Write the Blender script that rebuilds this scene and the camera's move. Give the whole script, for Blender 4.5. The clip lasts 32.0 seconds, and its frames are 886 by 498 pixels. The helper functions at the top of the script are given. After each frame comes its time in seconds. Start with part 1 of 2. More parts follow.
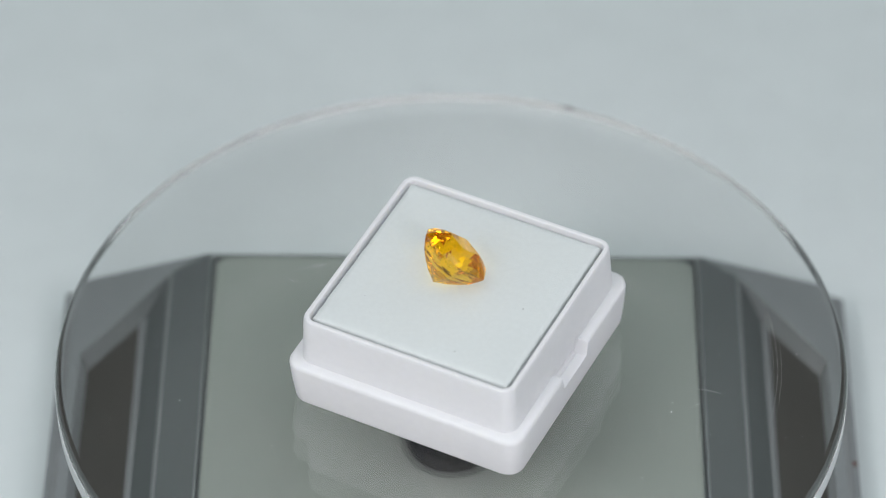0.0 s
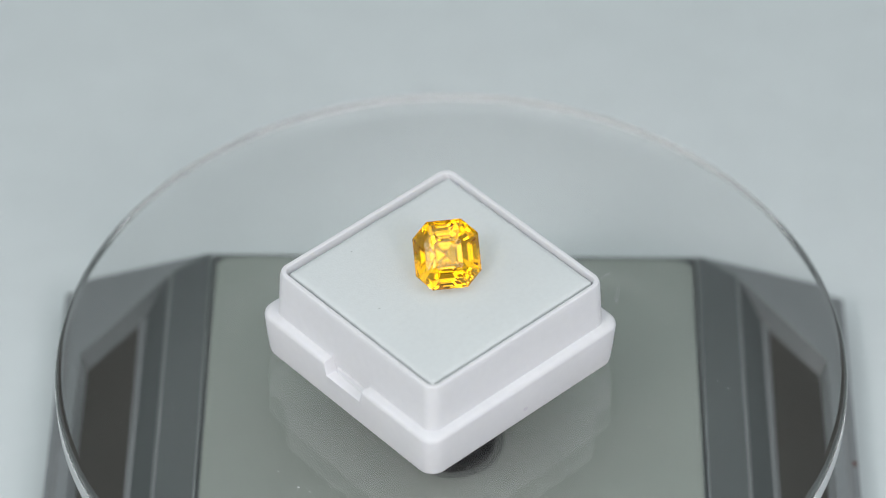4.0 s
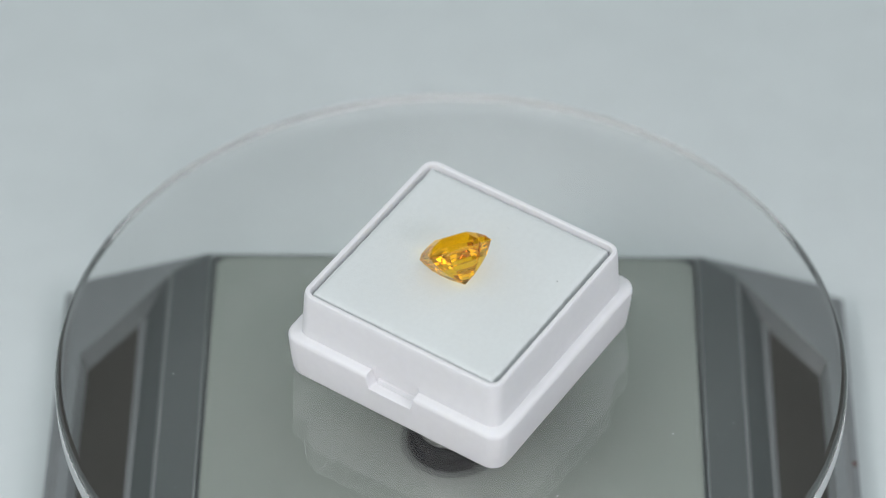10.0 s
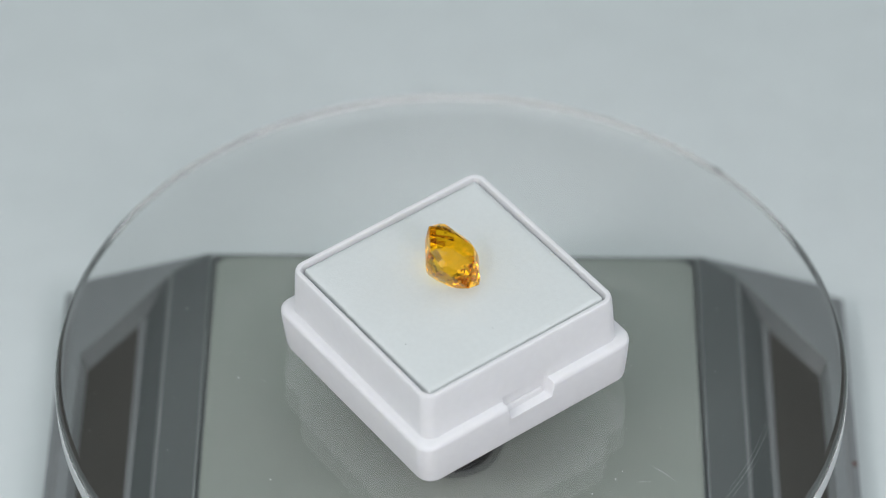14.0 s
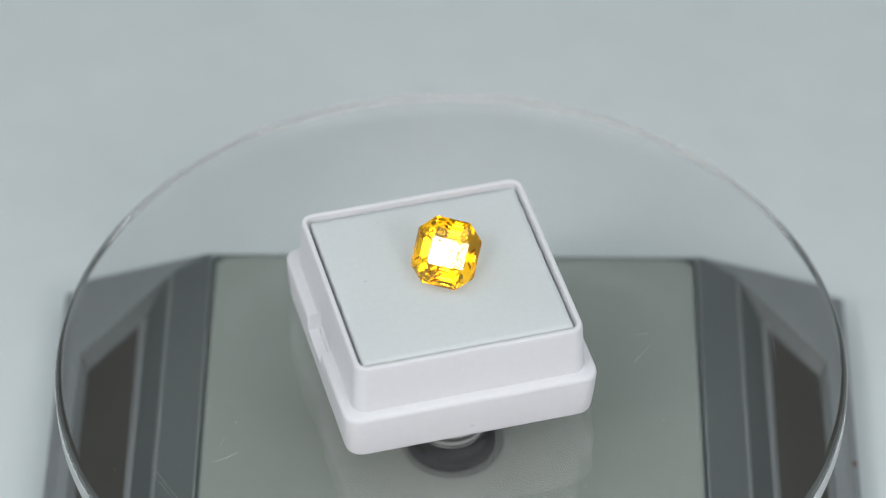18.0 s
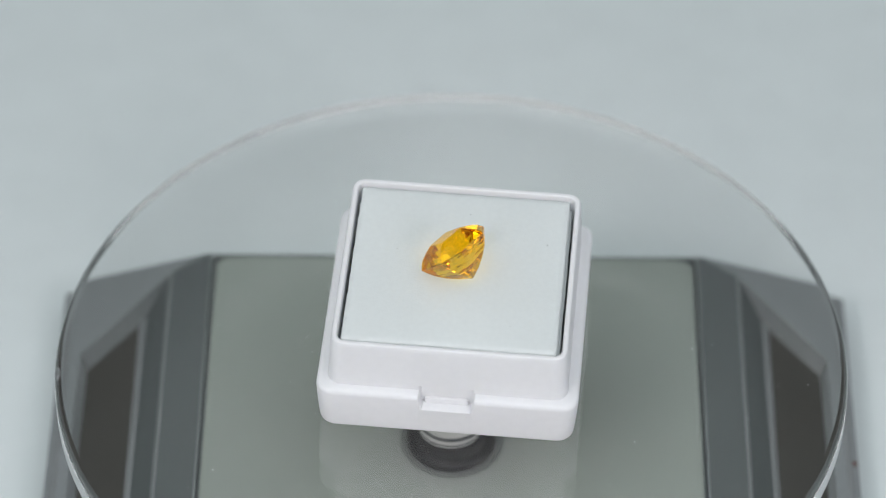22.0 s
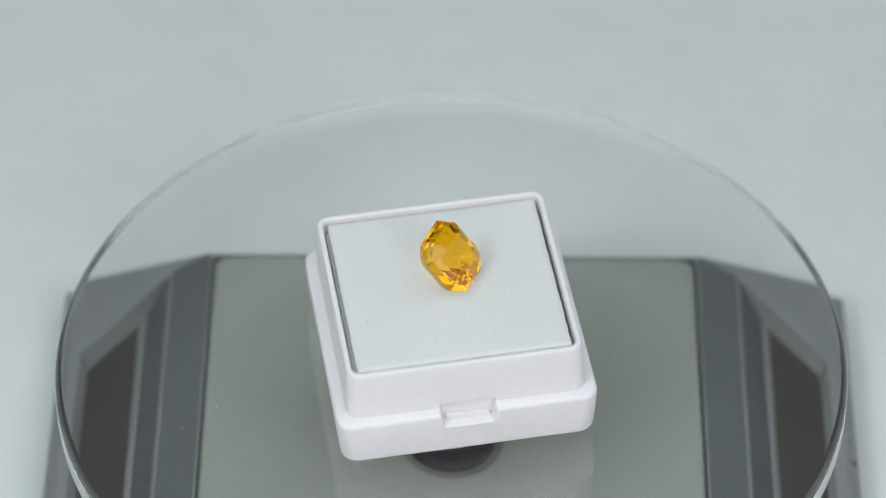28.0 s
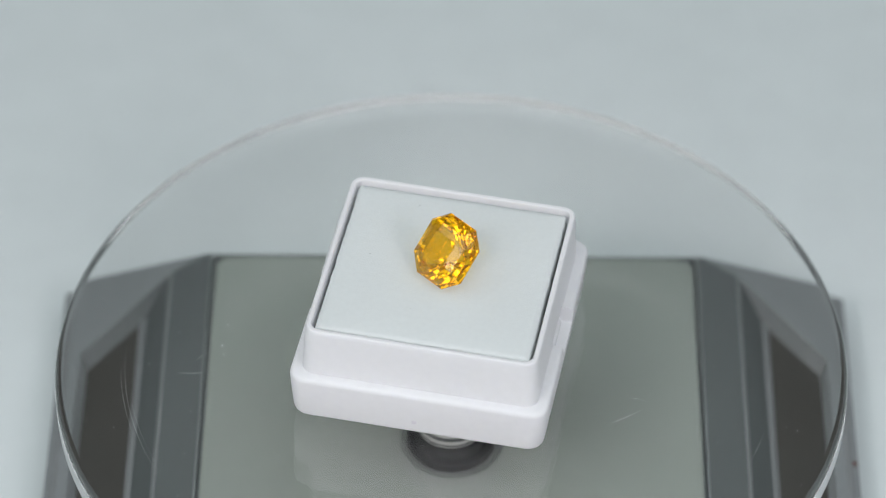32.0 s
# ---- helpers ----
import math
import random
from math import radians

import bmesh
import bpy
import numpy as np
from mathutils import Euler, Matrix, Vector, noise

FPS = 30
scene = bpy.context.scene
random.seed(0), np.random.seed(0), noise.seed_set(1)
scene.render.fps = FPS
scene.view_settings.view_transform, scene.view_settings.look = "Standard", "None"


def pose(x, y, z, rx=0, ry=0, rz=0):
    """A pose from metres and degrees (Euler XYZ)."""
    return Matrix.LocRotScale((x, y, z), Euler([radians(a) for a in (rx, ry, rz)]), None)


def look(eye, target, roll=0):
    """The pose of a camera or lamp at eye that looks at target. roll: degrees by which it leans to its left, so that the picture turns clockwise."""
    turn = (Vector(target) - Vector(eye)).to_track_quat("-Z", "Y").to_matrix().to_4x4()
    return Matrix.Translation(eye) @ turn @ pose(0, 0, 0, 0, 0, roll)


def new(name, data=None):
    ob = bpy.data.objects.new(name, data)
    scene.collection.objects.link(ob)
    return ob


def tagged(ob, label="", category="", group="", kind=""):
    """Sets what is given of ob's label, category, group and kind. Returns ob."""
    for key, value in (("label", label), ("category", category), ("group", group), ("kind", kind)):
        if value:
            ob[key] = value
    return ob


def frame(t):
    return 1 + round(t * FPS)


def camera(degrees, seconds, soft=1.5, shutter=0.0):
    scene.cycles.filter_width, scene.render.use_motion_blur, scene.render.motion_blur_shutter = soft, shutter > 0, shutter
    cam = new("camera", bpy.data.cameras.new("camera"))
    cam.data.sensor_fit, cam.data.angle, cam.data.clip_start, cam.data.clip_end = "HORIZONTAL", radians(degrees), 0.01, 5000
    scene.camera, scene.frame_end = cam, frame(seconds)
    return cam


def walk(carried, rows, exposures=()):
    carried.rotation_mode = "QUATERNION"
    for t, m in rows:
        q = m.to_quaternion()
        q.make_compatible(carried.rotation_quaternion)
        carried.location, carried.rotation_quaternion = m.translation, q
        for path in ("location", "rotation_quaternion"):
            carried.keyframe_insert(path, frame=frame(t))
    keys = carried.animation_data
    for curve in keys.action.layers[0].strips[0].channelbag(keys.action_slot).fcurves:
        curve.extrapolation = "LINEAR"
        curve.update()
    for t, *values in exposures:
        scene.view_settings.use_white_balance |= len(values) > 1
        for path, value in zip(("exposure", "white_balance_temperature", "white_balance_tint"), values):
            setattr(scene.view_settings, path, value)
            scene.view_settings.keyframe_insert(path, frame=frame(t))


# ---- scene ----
SECONDS = 32.0
MM = 0.001
cam = camera(13.453, SECONDS, soft=1.05)
EYE = pose(0, -0.40856, 0.42170, 45.632, 0, 0.1813)
walk(cam, [(0.0, EYE), (SECONDS, EYE)], exposures=[(0.0, 0.29), (3.5, 0.29), (6.0, 0.24), (9.0, 0.27), (13.0, 0.26), (18.0, 0.21), (20.0, 0.22), (21.5, 0.27), (24.0, 0.26), (28.5, 0.29), (SECONDS, 0.26)])
cam.data.dof.use_dof = True
cam.data.dof.focus_distance = 0.575
cam.data.dof.aperture_fstop = 11.0

# ---- light ----
# light bounces many times inside the cut stone before it leaves
scene.cycles.max_bounces, scene.cycles.glossy_bounces, scene.cycles.transmission_bounces = 24, 20, 16
world = bpy.data.worlds.new("studio_world")
scene.world = world
world.use_nodes = True
world.node_tree.nodes["Background"].inputs[0].default_value = (0.86, 0.95, 1.0, 1)
world.node_tree.nodes["Background"].inputs[1].default_value = 0.25


def softbox(name, eye, target, size, watts, colour):
    data = bpy.data.lights.new(name, "AREA")
    data.shape, data.size, data.size_y = "RECTANGLE", size[0], size[1]
    data.energy, data.color = watts, colour
    ob = new(name, data)
    ob.matrix_world = look(eye, target)
    return ob


softbox("softbox_overhead", (0.0, -0.13, 1.35), (0, -0.13, 0), (1.7, 1.4), 6.85, (0.91, 1.0, 1.025))
# two diffused studio lamps: a wide soft face and, just before it, the small hot core of the bulb
softbox("softbox_left", (-0.357, -0.509, 0.505), (0, 0, 0.02), (0.34, 0.34), 0.90, (1.0, 0.957, 0.957))
softbox("bulb_left", (-0.337, -0.481, 0.562), (0, 0, 0.02), (0.10, 0.10), 0.60, (1.0, 0.957, 0.957))
softbox("softbox_right", (0.352, -0.564, 0.500), (0, 0, 0.02), (0.36, 0.36), 0.64, (1.0, 0.928, 0.968))
softbox("bulb_right", (0.361, -0.578, 0.448), (0, 0, 0.02), (0.12, 0.12), 0.58, (1.0, 0.928, 0.968))


# ---- materials ----
def material(name, colour, rough=0.5, metal=0.0, vary=0.06, scale=300.0, bump=0.0, bump_scale=1500.0, coat=0.0, specular=0.5, transmission=0.0, ior=1.5):
    mat = bpy.data.materials.new(name)
    mat.use_nodes = True
    nodes, links = mat.node_tree.nodes, mat.node_tree.links
    shader = nodes["Principled BSDF"]
    shader.inputs["Base Color"].default_value = (*colour, 1)
    shader.inputs["Roughness"].default_value = rough
    shader.inputs["Metallic"].default_value = metal
    shader.inputs["Coat Weight"].default_value = coat
    shader.inputs["Specular IOR Level"].default_value = specular
    shader.inputs["Transmission Weight"].default_value = transmission
    shader.inputs["IOR"].default_value = ior
    where = nodes.new("ShaderNodeTexCoord")
    if vary:
        grain, stain = nodes.new("ShaderNodeTexNoise"), nodes.new("ShaderNodeTexNoise")
        grain.inputs["Scale"].default_value, stain.inputs["Scale"].default_value = scale * 6, scale * 0.35
        both = nodes.new("ShaderNodeMath")
        both.operation = "ADD"
        ramp = nodes.new("ShaderNodeMapRange")
        ramp.inputs[1].default_value, ramp.inputs[2].default_value = 0.7, 1.3
        ramp.inputs[3].default_value, ramp.inputs[4].default_value = 1 - vary, 1 + vary
        mul = nodes.new("ShaderNodeVectorMath")
        mul.operation = "MULTIPLY"
        mul.inputs[0].default_value = colour
        for n in (grain, stain):
            links.new(where.outputs["Object"], n.inputs["Vector"])
        links.new(grain.outputs["Fac"], both.inputs[0])
        links.new(stain.outputs["Fac"], both.inputs[1])
        links.new(both.outputs[0], ramp.inputs[0])
        links.new(ramp.outputs[0], mul.inputs[1])
        links.new(mul.outputs[0], shader.inputs["Base Color"])
    if bump:
        tex, relief = nodes.new("ShaderNodeTexNoise"), nodes.new("ShaderNodeBump")
        tex.inputs["Scale"].default_value = bump_scale
        tex.inputs["Detail"].default_value = 4
        relief.inputs["Strength"].default_value = bump
        relief.inputs["Distance"].default_value = 0.0002
        links.new(where.outputs["Object"], tex.inputs["Vector"])
        links.new(tex.outputs["Fac"], relief.inputs["Height"])
        links.new(relief.outputs["Normal"], shader.inputs["Normal"])
    return mat


TABLE = material("pale_laminate", (0.630, 0.68, 0.685), 0.6, vary=0.03, scale=20, bump=0.1, bump_scale=900)
WALL = material("white_tent_fabric", (0.78, 0.79, 0.80), 0.9, vary=0.03, scale=4)
WALL_FAR = material("grey_room_wall", (0.095, 0.093, 0.090), 0.9, vary=0.06, scale=4)
FLOOR = material("grey_floor", (0.3, 0.3, 0.3), 0.6, vary=0.08, scale=4)
PLASTIC = material("white_moulded_plastic", (0.836, 0.836, 0.856), 0.45, vary=0.015, scale=120, bump=0.06, bump_scale=700, specular=0.3)
for shader in (PLASTIC.node_tree.nodes["Principled BSDF"],):
    shader.inputs["Subsurface Weight"].default_value = 0.12
    shader.inputs["Subsurface Radius"].default_value = (1.0, 1.0, 1.15)
    shader.inputs["Subsurface Scale"].default_value = 0.0012
FOAM = material("white_foam", (0.722, 0.758, 0.758), 0.9, vary=0.02, scale=200, bump=0.2, bump_scale=3500, specular=0.2)
GLASS = material("clear_glass", (0.955, 0.958, 0.95), 0.0, vary=0, transmission=1.0, ior=1.53)
GLASS_EDGE = material("ground_glass_edge", (0.69, 0.735, 0.74), 0.55, vary=0, transmission=0.55, ior=1.5)


def gem_material(name, crossing, inner, glow, ior):
    """A clear coloured stone: the colour deepens where light crosses a facet and at each bounce inside."""
    mat = bpy.data.materials.new(name)
    mat.use_nodes = True
    nodes, links = mat.node_tree.nodes, mat.node_tree.links
    nodes.remove(nodes["Principled BSDF"])
    bend, gloss, fresnel, mix = (nodes.new("ShaderNode" + n) for n in ("BsdfRefraction", "BsdfGlossy", "Fresnel", "MixShader"))
    bend.inputs["Color"].default_value, bend.inputs["Roughness"].default_value, bend.inputs["IOR"].default_value = (*crossing, 1), 0.0, ior
    gloss.inputs["Color"].default_value, gloss.inputs["Roughness"].default_value = (*inner, 1), 0.0
    fresnel.inputs["IOR"].default_value = ior
    links.new(fresnel.outputs[0], mix.inputs[0])
    links.new(bend.outputs[0], mix.inputs[1])
    links.new(gloss.outputs[0], mix.inputs[2])
    # a little orange translucency, added to lift facets that lose light inside
    glow_fill, blend = nodes.new("ShaderNodeBsdfTranslucent"), nodes.new("ShaderNodeMixShader")
    glow_fill.inputs["Color"].default_value = (*glow, 1)
    blend.inputs[0].default_value = 0.018
    links.new(mix.outputs[0], blend.inputs[1])
    links.new(glow_fill.outputs[0], blend.inputs[2])
    links.new(blend.outputs[0], nodes["Material Output"].inputs["Surface"])
    return mat


GEM = gem_material("golden_yellow_gem", (1.0, 0.785, 0.08), (0.965, 0.885, 0.72), (1.0, 0.5, 0.02), 1.76)
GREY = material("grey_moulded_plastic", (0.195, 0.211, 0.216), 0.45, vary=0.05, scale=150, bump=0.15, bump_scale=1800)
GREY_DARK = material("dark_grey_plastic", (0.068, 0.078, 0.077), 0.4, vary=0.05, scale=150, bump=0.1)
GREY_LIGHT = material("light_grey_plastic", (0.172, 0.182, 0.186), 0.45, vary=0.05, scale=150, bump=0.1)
PANEL = material("green_grey_panel", (0.236, 0.262, 0.240), 0.2, vary=0.04, scale=90, bump=0.05, specular=1.0)
SMOKE = material("smoked_brown_plastic", (0.053, 0.051, 0.046), 0.35, vary=0.06, scale=120)
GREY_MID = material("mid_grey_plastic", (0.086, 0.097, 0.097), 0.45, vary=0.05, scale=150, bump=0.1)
BLACK = material("black_rubber", (0.003, 0.003, 0.0035), 0.6, vary=0.08, scale=300, bump=0.1, specular=0.1)
SILVER = material("brushed_silver_metal", (0.60, 0.60, 0.59), 0.45, metal=0.5, vary=0.05, scale=300)
SPINDLE_SHADE = material("glossy_shade_grey", (0.115, 0.125, 0.120), 0.16, vary=0.06, scale=200, specular=0.9)
MARK = material("dull_violet_plastic", (0.75, 0.73, 0.78), 0.55, vary=0.05, scale=900)
DUST = material("pale_dust", (0.64, 0.65, 0.66), 0.9, vary=0.1, scale=900)
SPOT = material("brown_mark", (0.10, 0.065, 0.06), 0.7, vary=0.1, scale=900)


# ---- mesh helpers ----
def part(name, bm, mat, parent=None, label="", sharp=30.0, kind=""):
    """Link a bmesh as one mesh object under a thing or a part."""
    bmesh.ops.recalc_face_normals(bm, faces=bm.faces[:])
    data = bpy.data.meshes.new(name)
    bm.to_mesh(data)
    bm.free()
    data.materials.append(mat)
    if sharp > 0:
        data.set_sharp_from_angle(angle=radians(sharp))
        for p in data.polygons:
            p.use_smooth = len(p.vertices) < 9
    ob = new(name, data)
    if parent:
        ob.parent = parent
    return tagged(ob, label=label, kind=kind)


def loft(bm, rings, close_first=True, close_last=True, cyclic=True):
    """Skin closed rings of equal count."""
    rows = [[bm.verts.new(p) for p in ring] for ring in rings]
    n = len(rows[0])
    for a, b in zip(rows, rows[1:]):
        for i in range(n if cyclic else n - 1):
            j = (i + 1) % n
            bm.faces.new((a[i], a[j], b[j], b[i]))
    if close_first:
        bm.faces.new(rows[0][::-1])
    if close_last:
        bm.faces.new(rows[-1])
    return bm


def circle(r, z, n=64, x=0.0, y=0.0):
    return [(x + r * math.cos(2 * math.pi * i / n), y + r * math.sin(2 * math.pi * i / n), z) for i in range(n)]


def turned(profile, n=64):
    return loft(bmesh.new(), [circle(r * MM, z * MM, n) for r, z in profile])


SPLITS = (-12, -8, -4.5, -4.3, -4.1, -3.9, -3.7, -2, 0, 2, 3.7, 3.9, 4.1, 4.3, 4.5, 8, 12)


def square(half, r, z, seg=8, splits=SPLITS):
    """A rounded square ring in millimetres, with extra points along its sides."""
    pts = []
    for k in range(4):
        mid = math.radians(90 * k)
        for i in range(seg + 1):
            a = mid + math.radians(90 * i / seg)
            cx, cy = ((1, 1), (-1, 1), (-1, -1), (1, -1))[k]
            pts.append((cx * (half - r) + r * math.cos(a), cy * (half - r) + r * math.sin(a), z))
        for s in splits:
            side = ((-s, half), (-half, -s), (s, -half), (half, s))[k]
            pts.append((*side, z))
    return pts


def box_mesh(bm, x0, x1, y0, y1, z0, z1, bevel=0.0):
    verts = [bm.verts.new(p) for p in ((x0, y0, z0), (x1, y0, z0), (x1, y1, z0), (x0, y1, z0), (x0, y0, z1), (x1, y0, z1), (x1, y1, z1), (x0, y1, z1))]
    for f in ((3, 2, 1, 0), (4, 5, 6, 7), (0, 1, 5, 4), (1, 2, 6, 5), (2, 3, 7, 6), (3, 0, 4, 7)):
        bm.faces.new([verts[i] for i in f])
    if bevel:
        bmesh.ops.bevel(bm, geom=bm.edges[:], offset=bevel, segments=2, affect="EDGES", profile=0.6)
    return bm


def mm(points):
    return [(x * MM, y * MM, z * MM) for x, y, z in points]


# ---- room and table ----
TOP = -0.036
def structure(name, x0, x1, y0, y1, z0, z1, mat, label, bevel=0.0):
    return tagged(part(name, box_mesh(bmesh.new(), x0, x1, y0, y1, z0, z1, bevel), mat, sharp=0), label=label, kind="structure")


structure("tabletop", -0.9, 0.9, -0.7, 0.9, TOP - 0.04, TOP, TABLE, "pale grey-white smooth laminate tabletop under the turntable", 0.003)
structure("floor", -2.0, 2.0, -2.0, 2.0, -0.85, -0.80, FLOOR, "plain grey studio floor below the table")
structure("ceiling", -1.0, 1.0, -1.0, 1.0, 1.5, 1.52, WALL, "plain white fabric roof of a light tent")
structure("wall_north", -1.0, 1.0, 1.0, 1.02, -0.80, 1.52, WALL_FAR, "plain dark grey wall beyond the table")
structure("wall_south", -1.0, 1.0, -1.02, -1.0, -0.80, 1.52, WALL, "plain white fabric wall of a light tent")
structure("wall_east", 1.0, 1.02, -1.02, 1.02, -0.80, 1.52, WALL, "plain white fabric wall of a light tent")
structure("wall_west", -1.02, -1.0, -1.02, 1.02, -0.80, 1.52, WALL, "plain white fabric wall of a light tent")

# ---- turntable base ----
EDGE, WIDE, BACK, FRONT = 40.4, 66.0, 41.6, -58.0
DECK, DROP = -22.0, 0.33


def deck_z(x, below=0.0):
    return DECK - max(0.0, abs(x) - EDGE) * DROP - below


def turntable_base():
    base = new("turntable_base")
    base.matrix_world = pose(0.2 * MM, 0, TOP, 0, 0, -0.4)
    up = Matrix.Translation((0, 0, -TOP))

    def add(name, bm, mat, label="", sharp=30.0, parent=None):
        bm.transform(up) if parent is None else None
        return part(name, bm, mat, parent or base, label, sharp)

    # housing: a core under the panel with a rim round it
    bm = bmesh.new()
    box_mesh(bm, -EDGE * MM, EDGE * MM, FRONT * MM, BACK * MM, TOP, (DECK - 0.35) * MM, 0.0003)
    add("housing", bm, GREY_DARK, "dark grey moulded plastic housing")
    rings = []
    for inset, z in ((0.0, DECK - 0.35), (0.03, DECK - 0.25), (0.2, DECK - 0.12), (0.5, DECK - 0.03), (0.9, DECK)):
        x1, y0, y1, r = EDGE - 0.5 - inset, FRONT + 2 + inset, BACK - 0.6 - inset, 3.0
        ring = []
        for k, (cx, cy) in enumerate(((x1 - r, y1 - r), (r - x1, y1 - r), (r - x1, y0 + r), (x1 - r, y0 + r))):
            for i in range(7):
                a = radians(90 * k + 15 * i)
                ring.append(((cx + r * math.cos(a)) * MM, (cy + r * math.sin(a)) * MM, z * MM))
        rings.append(ring)
    bm = loft(bmesh.new(), rings)
    add("top_panel", bm, PANEL, "flat green-grey panel with a dark joint round it")
    for s in (-1, 1):
        # sloping wing with a pocket
        outer = [(EDGE + 0.15, FRONT), (WIDE, FRONT), (WIDE, BACK + 0.5), (EDGE + 0.15, BACK)]
        hole = [(47.2, -40.0), (62.0, -40.0), (62.0, 24.2), (47.8, 38.7)]
        floor = [(51.9, -37.0), (60.8, -37.0), (60.8, 22.6), (51.9, 31.2)]
        bm = bmesh.new()
        top = [bm.verts.new((s * x * MM, y * MM, deck_z(x) * MM)) for x, y in outer]
        rim = [bm.verts.new((s * x * MM, y * MM, deck_z(x) * MM)) for x, y in hole]
        low = [bm.verts.new((s * x * MM, y * MM, TOP)) for x, y in outer]
        for i in range(4):
            j = (i + 1) % 4
            bm.faces.new((top[i], top[j], rim[j], rim[i]))
            bm.faces.new((low[i], low[j], top[j], top[i]))
        bm.faces.new(low)
        wing = add("side_wing", bm, GREY, "sloping dark grey plastic side wing")
        # darker inner strip beside the panel
        strip = [(EDGE + 0.5, FRONT + 1), (46.9, -40.0), (47.3, 38.9), (EDGE + 0.5, BACK - 0.3)]
        bm = bmesh.new()
        va = [bm.verts.new((s * x * MM, y * MM, deck_z(x, -0.2) * MM)) for x, y in strip]
        vb = [bm.verts.new((s * x * MM, y * MM, deck_z(x, 0.3) * MM)) for x, y in strip]
        bm.faces.new(va)
        bm.faces.new(vb[::-1])
        for k in range(4):
            m = (k + 1) % 4
            bm.faces.new((va[k], vb[k], vb[m], va[m]))
        bm.transform(up)
        part("inner_strip", bm, GREY_MID, wing, "darker grey strip beside the panel", 20)
        # pocket walls toned by facing: the inner one painted dark as if in shade
        depth = 2.6
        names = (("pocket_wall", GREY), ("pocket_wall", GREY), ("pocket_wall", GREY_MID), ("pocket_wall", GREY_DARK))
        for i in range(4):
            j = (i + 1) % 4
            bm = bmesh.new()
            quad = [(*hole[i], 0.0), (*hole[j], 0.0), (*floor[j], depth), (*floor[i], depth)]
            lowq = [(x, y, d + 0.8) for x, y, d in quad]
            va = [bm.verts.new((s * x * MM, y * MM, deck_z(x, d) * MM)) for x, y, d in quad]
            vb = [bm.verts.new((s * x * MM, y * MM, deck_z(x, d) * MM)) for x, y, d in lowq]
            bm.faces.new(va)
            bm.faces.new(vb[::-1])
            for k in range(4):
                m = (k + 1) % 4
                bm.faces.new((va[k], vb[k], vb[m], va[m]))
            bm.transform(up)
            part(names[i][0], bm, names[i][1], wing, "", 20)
        bm = bmesh.new()
        va = [bm.verts.new((s * x * MM, y * MM, deck_z(x, depth - 0.1) * MM)) for x, y in floor]
        vb = [bm.verts.new((s * x * MM, y * MM, deck_z(x, depth + 0.7) * MM)) for x, y in floor]
        bm.faces.new(va)
        bm.faces.new(vb[::-1])
        for k in range(4):
            m = (k + 1) % 4
            bm.faces.new((va[k], vb[k], vb[m], va[m]))
        bm.transform(up)
        part("pocket_window", bm, SMOKE, wing, "smoked brown-black recessed window", 20)
        # raised lips along the pocket
        for x, w, h, y1, mat in ((47.4, 1.2, 0.32, 38.2, GREY_LIGHT), (51.9, 1.5, -2.0, 31.6, GREY_LIGHT), (64.6, 2.4, 0.3, BACK + 0.2, GREY_LIGHT)):
            bm = bmesh.new()
            ring = []
            for y in (-40.0, y1):
                foot = min(h, 0) - 0.6
                across = [x - w / 2 + w * k / 8 for k in range(9)]
                ring.append([(s * u * MM, y * MM, (deck_z(u) + foot + (h - foot) * math.sin(math.pi * k / 8) ** 0.8) * MM) for k, u in enumerate(across)])
            loft(bm, ring)
            bm.transform(up)
            part("lip", bm, mat, wing, "pale raised edge", 20)
    # flat grey ring painted in for soft shade and reflection round the spindle
    bm = turned([(8.3, DECK - 0.2), (8.3, DECK + 0.02), (8.1, DECK + 0.06), (7.4, DECK + 0.08), (7.1, DECK + 0.05)], 64)
    bm.transform(Matrix.Translation((0, -0.8 * MM, 0)))
    add("spindle_shade_ring", bm, SPINDLE_SHADE, "dark ring painted as soft shade round the spindle")
    bm = turned([(0.45, 0), (0.5, 0.2), (0.3, 0.35)], 12)
    bm.transform(Matrix.Translation((65.4 * MM, 4.0 * MM, (deck_z(65.4) + 0.15) * MM)))
    add("screw_spot", bm, SPOT, "small brown mark")
    return tagged(base, "dark grey plastic turntable base with green-grey top panel", "turntable base")


turntable_base()

# ---- turning glass disc ----
RADIUS, THICK, BEVEL, DEEP = 61.85, 4.6, 1.3, 1.0


def scratch(points, width):
    """A thin scuff on the glass along a bent line, tapering at both ends; millimetres."""
    path = []
    for (x0, y0), (x1, y1) in zip(points, points[1:]):
        path += [Vector((x0 + (x1 - x0) * k / 6, y0 + (y1 - y0) * k / 6, 0)) for k in range(6)]
    path.append(Vector((*points[-1], 0)))
    rows = []
    for i, p in enumerate(path):
        along = (path[min(i + 1, len(path) - 1)] - path[max(i - 1, 0)]).normalized()
        side = Vector((-along.y, along.x, 0)) * width * math.sin(math.pi * (i + 0.5) / len(path)) * (0.75 + 0.5 * noise.noise(p * 3.1))
        rows.append(mm([(p - side) + Vector((0, 0, 0.01)), (p + side) + Vector((0, 0, 0.01)), p + Vector((0, 0, 0.03))]))
    return loft(bmesh.new(), rows)


def arc(r, a0, a1, n=9):
    return [(r * math.cos(radians(a0 + (a1 - a0) * i / n)), r * math.sin(radians(a0 + (a1 - a0) * i / n))) for i in range(n + 1)]


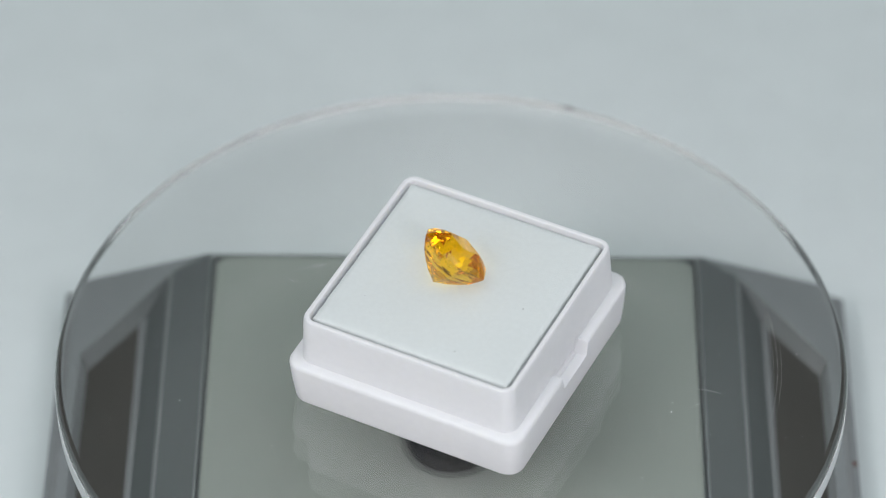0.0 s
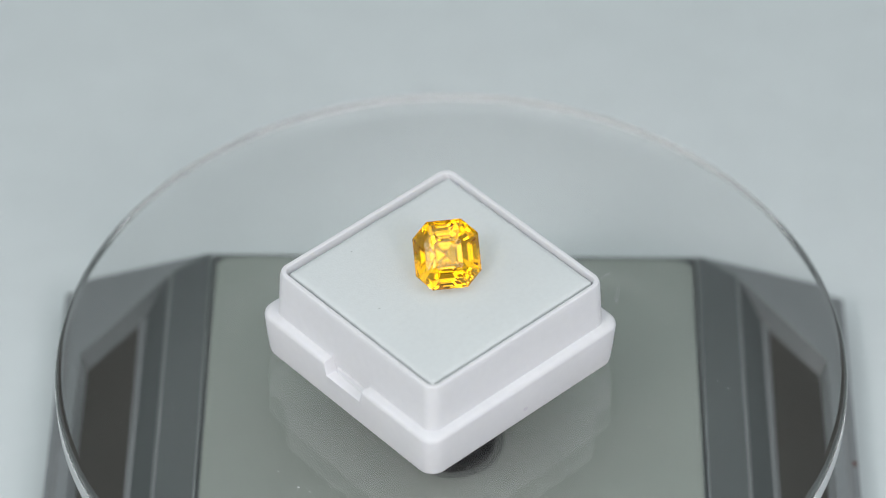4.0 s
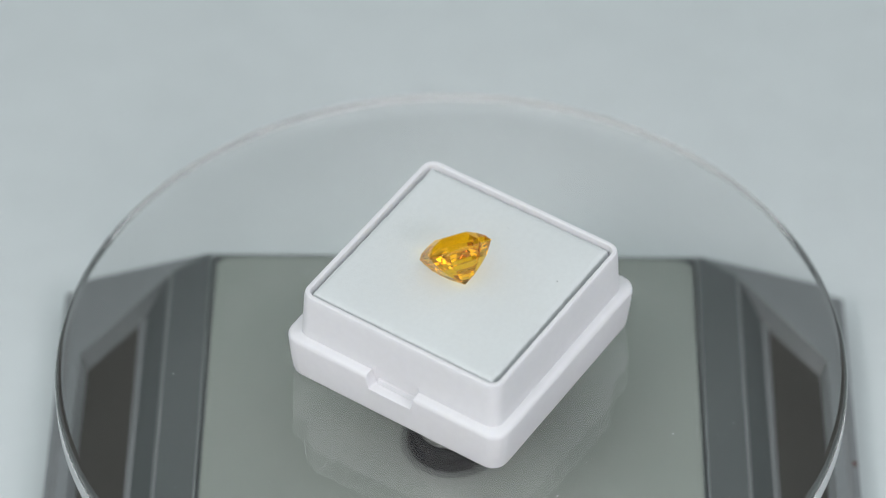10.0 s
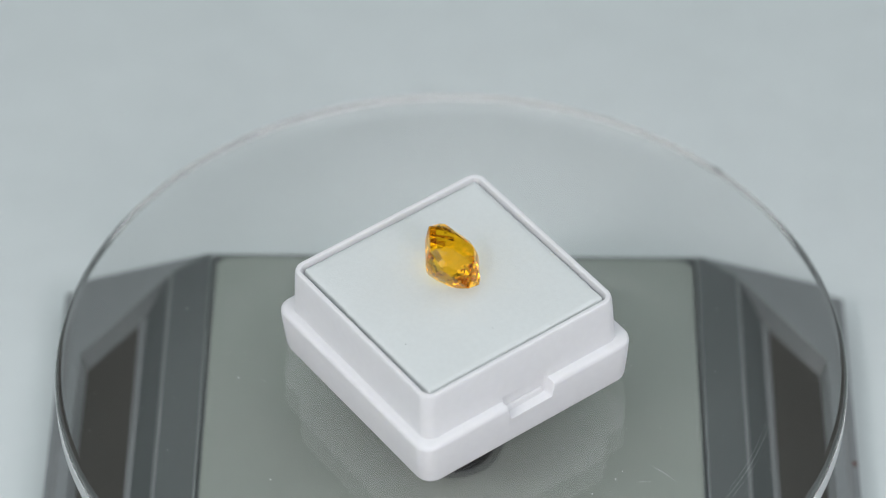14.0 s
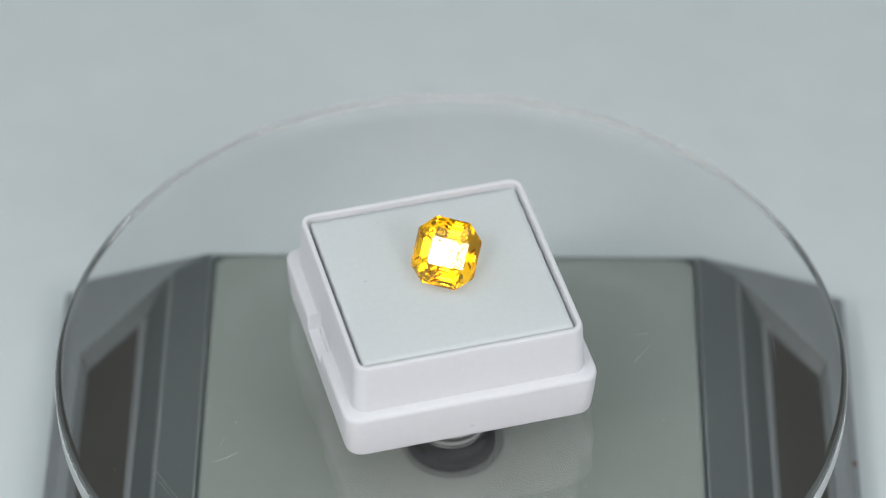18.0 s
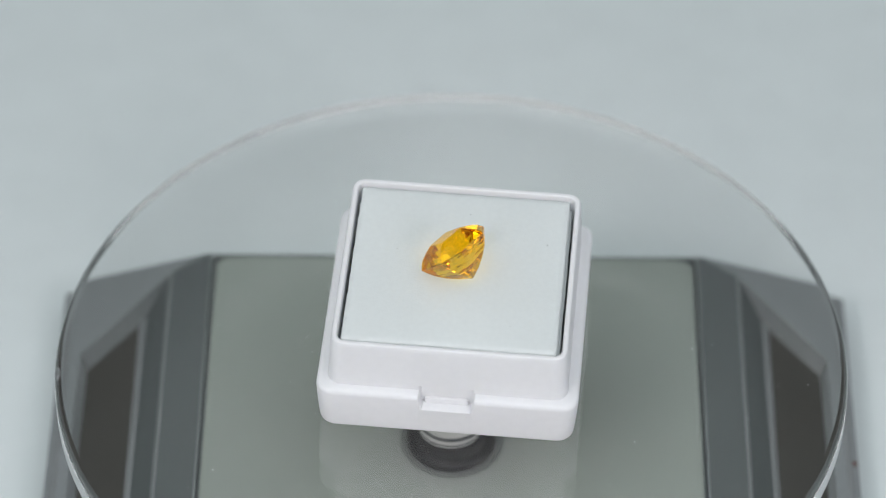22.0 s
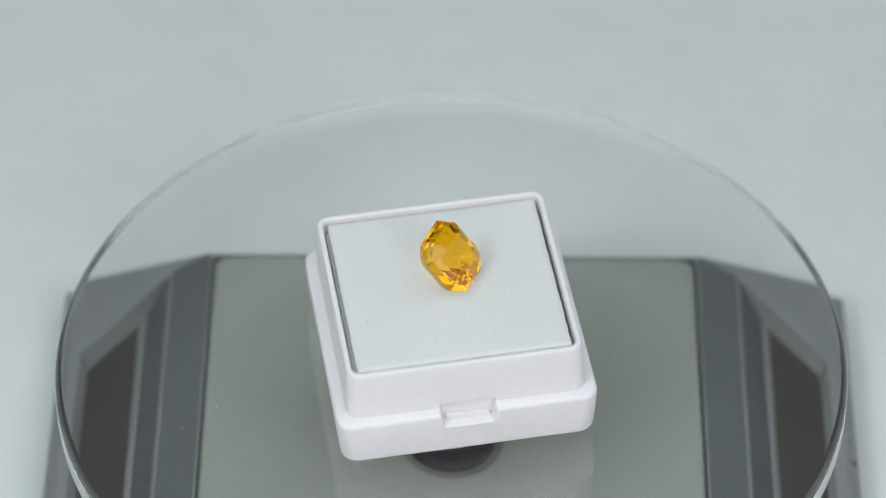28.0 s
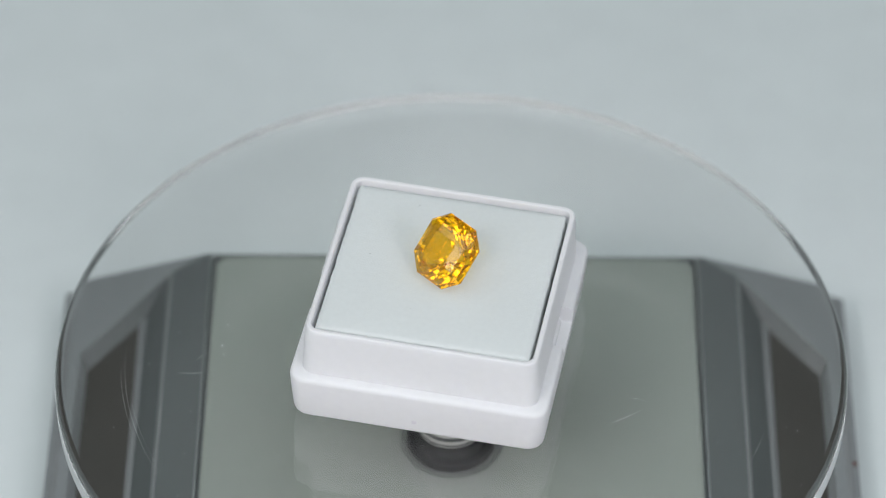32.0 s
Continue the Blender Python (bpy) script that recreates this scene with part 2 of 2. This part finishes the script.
def glass_disc():
    disc = new("glass_turntable_disc")
    # the two faces, then the ground edge that joins them
    for name, label, z in (("glass_face", "clear polished glass top face", 0.0), ("glass_face", "clear polished glass under face", -THICK)):
        bm = bmesh.new()
        ring = [bm.verts.new(p) for p in circle((RADIUS - (0.4 if z else BEVEL)) * MM, z * MM, 256)]
        bm.faces.new(ring if z == 0 else ring[::-1])
        data = bpy.data.meshes.new(name)
        bm.to_mesh(data)
        bm.free()
        data.materials.append(GLASS)
        face = tagged(new(name, data), label)
        face.parent, face.visible_shadow = disc, False
    # a shallow polished rounding, the ground side below it and a small arris round the underside
    upper = [(RADIUS - BEVEL + BEVEL * math.sin(math.pi * i / 24), DEEP * (math.cos(math.pi * i / 24) - 1)) for i in range(13)]
    under = [(RADIUS, -THICK + 0.4), (RADIUS - 0.12, -THICK + 0.12), (RADIUS - 0.4, -THICK)]
    for name, mat, profile, label in (("glass_bevel", GLASS, upper, "polished rounding round the top"),
                                      ("glass_edge", GLASS_EDGE, (upper[-1], under[0]), "polished side of the glass"),
                                      ("glass_bevel", GLASS, under, "small arris round the underside")):
        bm = loft(bmesh.new(), [circle(r * MM, z * MM, 256) for r, z in profile], False, False)
        for f in bm.faces:
            c = f.calc_center_median()
            f.normal_update()
            if f.normal.dot(Vector((c.x, c.y, (c.z + THICK / 2 * MM) * 20))) < 0:
                f.normal_flip()
            f.smooth = True
        data = bpy.data.meshes.new(name)
        bm.to_mesh(data)
        bm.free()
        data.materials.append(mat)
        ob = tagged(new(name, data), label)
        ob.parent, ob.visible_shadow = disc, False
    part("hub", turned([(4.9, -THICK - 0.02), (4.9, -13.2), (5.2, -13.5), (5.2, -15.6), (4.8, -15.8), (4.8, -16.3), (5.3, -16.6), (5.3, -17.9)], 64), SILVER, disc, "silver metal hub with turned grooves")
    for z in (-16.05, -17.2):
        part("groove_ring", turned([(5.0, z - 0.16), (5.38, z - 0.16), (5.38, z + 0.16), (5.0, z + 0.16)], 64), GREY_DARK, disc, "thin dark groove in the hub")
    part("collar", turned([(5.0, -17.7), (5.75, -17.7), (6.0, -17.95), (6.05, -19.2), (5.85, -19.55), (5.8, -20.1), (6.75, -20.4), (7.0, -20.9), (7.05, -21.75), (5.0, -21.85)], 64), BLACK, disc, "black rubber collar")
    # dust: a fine film of specks, denser beside the box, and a few larger grains
    rng = random.Random(7)

    def grain(bm, x, y, size):
        spin, c = rng.random() * 3, Vector((x * MM, y * MM, 0.00001))
        ring = [bm.verts.new(c + Vector((size * MM * rng.uniform(0.5, 1.6) * math.cos(spin + k * 1.5708), size * MM * rng.uniform(0.5, 1.3) * math.sin(spin + k * 1.5708), 0))) for k in range(4)]
        tip = bm.verts.new(c + Vector((0, 0, size * MM * 0.7)))
        for k in range(4):
            bm.faces.new((ring[k], ring[(k + 1) % 4], tip))

    bm = bmesh.new()
    for i in range(3800):
        kind = i % 4
        r = (60 * math.sqrt(rng.random()), rng.gauss(22.0, 2.5), rng.gauss(21.5, 5.0), rng.gauss(21.5, 5.0))[kind]
        a = rng.random() * 2 * math.pi if kind < 2 else math.radians(rng.gauss(68, 36))
        if r < 59.5:
            grain(bm, r * math.cos(a), r * math.sin(a), 0.019 + 0.06 * rng.random() ** 4)
    part("dust", bm, DUST, disc, "fine film of pale dust specks", 0, "stuff")
    for x, y, size in ((35.6, 4.9, 0.13), (35.8, 0.2, 0.10), (-33.0, -27.7, 0.11), (-25.0, -26.1, 0.09), (-15.6, -29.5, 0.13), (42.9, 3.2, 0.08), (34.9, 6.7, 0.12), (47.8, 25.1, 0.09), (-40.7, -5.7, 0.08),
                       (-55.1, 5.2, 0.10), (40.3, 30.3, 0.08), (4.9, -37.4, 0.13), (-9.4, -46.7, 0.11), (-1.3, -55.6, 0.10), (10.4, -26.7, 0.09), (-22.3, -16.2, 0.10), (-21.5, -6.0, 0.09), (12.0, -44.0, 0.09),
                       (-27.0, 34.0, 0.09), (22.0, 41.0, 0.10), (3.0, 47.0, 0.08)):
        bm = bmesh.new()
        for k in range(3):
            grain(bm, x + rng.gauss(0, size * 0.5), y + rng.gauss(0, size * 0.5), size * rng.uniform(0.5, 0.9))
        part("dust_grain", bm, DUST, disc, "larger pale grain of dust", 0)
    for points, w in ((((40.9, 11.9), (38.7, 11.6), (36.9, 11.0)), 0.032), (arc(50.9, 8.8, 41.4), 0.017), (arc(51.5, 13.0, 30.0), 0.016), (arc(50.3, 20.0, 38.0), 0.010), (arc(50.6, 163.0, 173.0), 0.016),
                      (((-26.9, 9.2), (-29.0, 7.5), (-31.0, 5.6)), 0.02), (((-28.8, 3.5), (-30.2, 3.3), (-31.6, 3.8)), 0.02), (((-27.4, 9.0), (-28.2, 7.6)), 0.02), (((37.8, 7.0), (39.1, 9.0)), 0.02)):
        part("scratch", scratch(points, w), DUST, disc, "fine pale scratch", 0)
    # chip on the rim
    bm = bmesh.new()
    bmesh.ops.create_icosphere(bm, subdivisions=2, radius=1.0)
    for v in bm.verts:
        v.co *= 1 + 0.25 * noise.noise(v.co * 2)
    a = math.radians(98.3)
    bm.transform(Matrix.Translation((math.cos(a) * (RADIUS - 0.55) * MM, math.sin(a) * (RADIUS - 0.55) * MM, -0.6 * MM)) @ Matrix.Rotation(a, 4, "Z") @ Matrix.Diagonal((0.45 * MM, 1.5 * MM, 0.45 * MM, 1)))
    part("rim_chip", bm, GREY_LIGHT, disc, "small dull chip on the edge", 40)
    return tagged(disc, "clear round glass turntable disc with dust specks", "turntable disc")


# ---- display box ----
FLANGE, HEIGHT = 8.3, 16.72


def notch(y):
    """How far a point along a side lies in the clip notch, from 0 outside to 1 inside."""
    k = min(1.0, max(0.0, (4.35 - abs(y)) / 0.55))
    return k * k * (3 - 2 * k)


def box_skirt():
    rings = []
    for half, z, r in ((18.3, 0.0, 2.0), (19.1, 0.08, 2.4), (19.45, 0.4, 2.6), (19.55, 0.9, 2.6), (19.8, 4.0, 2.6), (20.0, 7.5, 2.6), (19.93, 7.95, 2.6), (19.7, 8.2, 2.5), (19.4, FLANGE, 2.4), (18.6, FLANGE, 2.2), (17.4, FLANGE, 2.0), (17.2, 3.0, 2.0)):
        ring = []
        for x, y, h in square(half, r, z):
            if abs(x) > 17 and h > 5.4 and half > 17.3:
                h += notch(y) * (5.4 + 0.25 * (h - 5.0) / 3.3 - h)
            ring.append((x, y, h))
        rings.append(mm(ring))
    return loft(bmesh.new(), rings)


def box_upper():
    rings = []
    for half, z, r in ((18.35, 4.2, 2.1), (18.3, 8.6, 2.1), (18.28, 9.0, 2.1), (18.27, 9.1, 2.1), (17.97, 15.9, 2.1), (17.9, 16.3, 2.1), (17.80, 16.6, 2.0), (17.64, HEIGHT, 1.8), (17.22, HEIGHT, 1.55), (17.08, 16.62, 1.45), (17.0, 16.35, 1.3), (16.88, 5.0, 1.2)):
        ring = []
        for x, y, h in square(half, r, z):
            if abs(x) > 17.5 and z < 9.05:
                x -= math.copysign(0.45 * notch(y), x)
            ring.append((x, y, h))
        rings.append(mm(ring))
    return loft(bmesh.new(), rings, close_first=False)


def display_box():
    box = new("gem_display_box")
    part("skirt", box_skirt(), PLASTIC, box, "white plastic lower skirt with two clip notches", 40)
    part("tray", box_upper(), PLASTIC, box, "white plastic inner tray with rounded rim", 30)
    # low snap tabs in the notches
    for side in (-1, 1):
        x0, x1 = sorted((side * 17.5, side * 18.4))
        bm = box_mesh(bmesh.new(), x0 * MM, x1 * MM, -3.45 * MM, 3.45 * MM, 4.6 * MM, 6.6 * MM, 0.0005)
        part("snap_tab", bm, PLASTIC, box, "low rounded snap tab in a notch", 50)
    # moulding mark on a plain face
    bm = turned([(0.42, -0.1), (0.40, 0.02), (0.30, 0.04), (0.12, 0.03)], 20)
    bm.transform(Matrix.Translation((0.2 * MM, 19.72 * MM, 2.6 * MM)) @ Matrix.Rotation(radians(-90), 4, "X"))
    part("moulding_mark", bm, MARK, box, "faint round moulding mark", 30)
    return tagged(box, "white plastic gem display box on the glass disc", "gem box")


def foam_pad():
    rng = random.Random(3)
    jag = [rng.uniform(-0.08, 0.05) for _ in range(400)]
    rings = []
    for inset, z in ((0.1, 5.2), (0.0, 14.3), (0.0, 14.6), (0.0, 15.6), (0.04, 16.10), (0.2, 16.32), (1.0, None), (3.0, None), (6.0, None), (9.5, None), (13.0, None), (15.6, None)):
        half = 16.5 - inset
        ring = []
        for i, (x, y, h) in enumerate(square(half, 0.35 * half / 16.3, z or 0, 3, tuple(t * half / 16.0 for t in range(-15, 16)))):
            j = jag[i] if inset < 0.3 else 0
            if z is None:
                h = 16.36 + 0.28 * (1 - (x / 16.5) ** 4) * (1 - (y / 16.5) ** 4)
            elif z < 14.5 and y < -half + 0.4:
                y -= 0.42
            ring.append((x * 0.999 + (j if abs(x) > abs(y) else 0), y * 0.990 + 0.12 + (j if abs(y) > abs(x) else 0), h))
        rings.append(mm(ring))
    bm = loft(bmesh.new(), rings)
    pad = new("foam_pad")
    part("foam_block", bm, FOAM, pad, "", 50)
    # stray dark fibres on the foam
    for x, y, size in ((11.6, -0.9, 0.07), (6.3, -13.3, 0.075), (-9.2, 6.4, 0.03), (3.1, 9.7, 0.03), (-11.4, -8.8, 0.03)):
        speck = bmesh.new()
        bmesh.ops.create_icosphere(speck, subdivisions=1, radius=1.0)
        h = 16.36 + 0.28 * (1 - (x / 16.3) ** 4) * (1 - (y / 16.3) ** 4)
        speck.transform(Matrix.Translation((x * MM, y * MM, h * MM)) @ Matrix.Rotation(x, 4, "Z") @ Matrix.Diagonal((size * MM * 1.5, size * MM, size * MM * 0.5, 1)))
        part("fibre_speck", speck, GREY_DARK, pad, "tiny dark fibre speck", 0)
    return tagged(pad, "soft white foam pad filling the display box", "foam pad")


# ---- gemstone ----
def octagon(ax, ay, c, z):
    return [(ax, -ay + c, z), (ax, ay - c, z), (ax - c, ay, z), (-ax + c, ay, z), (-ax, ay - c, z), (-ax, -ay + c, z), (-ax + c, -ay, z), (ax - c, -ay, z)]


def gemstone():
    gem = new("gemstone")
    def step(r, z):
        return octagon(5.05 * r, 5.24 * r, 2.38 * r ** 1.25, z)

    def corners(ring, swell):
        """Points that push the four corner facets out into kites."""
        pairs = list(zip(ring, ring[1:] + ring[:1]))[1::2]
        return [((a[0] + b[0]) / 2 * swell, (a[1] + b[1]) / 2 * swell, a[2]) for a, b in pairs]

    table = octagon(2.08, 2.16, 0.35, 2.20)
    crown = [step(0.69, 1.55), step(0.89, 0.85), step(1.0, 0.06)]
    low = [step(1.0, -0.06), step(0.895, -1.05), step(0.755, -2.15), step(0.55, -3.3), step(0.29, -4.52)]
    kites = [*corners(crown[0], 1.03), *corners(crown[1], 1.02), *corners(low[1], 1.02), *corners(low[2], 1.035), *corners(low[3], 1.05), *corners(low[4], 1.05)]
    pts = [*table, *sum(crown, []), *sum(low, []), *kites, (0, 0, -5.57)]
    bm = bmesh.new()
    verts = [bm.verts.new(p) for p in mm(pts)]
    bmesh.ops.convex_hull(bm, input=verts)
    bmesh.ops.dissolve_limit(bm, angle_limit=radians(0.5), verts=bm.verts[:], edges=bm.edges[:])
    bmesh.ops.recalc_face_normals(bm, faces=bm.faces[:])
    groups = {"table_facet": [], "upper_crown": [], "crown": [], "girdle": [], "pavilion": []}
    for f in bm.faces:
        z = f.calc_center_median().z / MM
        name = "table_facet" if f.normal.z > 0.999 else "upper_crown" if z > 1.6 else "girdle" if abs(z) < 0.1 else "crown" if z > 0 else "pavilion"
        groups[name].append([v.co.copy() for v in f.verts])
    bm.free()
    for name, faces in groups.items():
        data = bpy.data.meshes.new(name)
        flat, index = [], []
        for f in faces:
            index.append(list(range(len(flat), len(flat) + len(f))))
            flat += [tuple(c) for c in f]
        data.from_pydata(flat, [], index)
        data.materials.append(GEM)
        ob = new(name, data)
        ob.parent = gem
        ob.visible_shadow = name in ("table_facet", "upper_crown")
    return tagged(gem, "golden yellow faceted octagonal gemstone lying tilted on foam", "gemstone")


# ---- motion of the turning things ----
TURN0, RATE = -27.036, -27.6286
LEAN = pose(0, 0, 0, 1.146, -1.041, 0)  # the box stands slightly askew on the glass


def turn(t):
    return pose(0, 0, 0, 0, 0, TURN0 + RATE * t) @ LEAN


disc = glass_disc()
box = display_box()
foam = foam_pad()
gem = gemstone()
BOX_AT = pose(1.85 * MM, -0.59 * MM, 0.02 * MM)
GEM_TURN = pose(0, 0, 0, 0, 0, 55.28 - 90) @ pose(0, 0, 0, -(90 - 43.13), 0, 0.83)
GEM_AT = Matrix.Translation(Vector((1.199, 0.297, 21.31)) * MM) @ GEM_TURN


def motions():
    times = [0.5 * i for i in range(65)]
    walk(disc, [(t, pose(0, -0.8 * MM, -0.55 * MM, 0, 0, TURN0 + RATE * t)) for t in times])
    for thing, at in ((box, BOX_AT), (foam, BOX_AT), (gem, GEM_AT)):
        walk(thing, [(t, turn(t) @ at) for t in times])


motions()
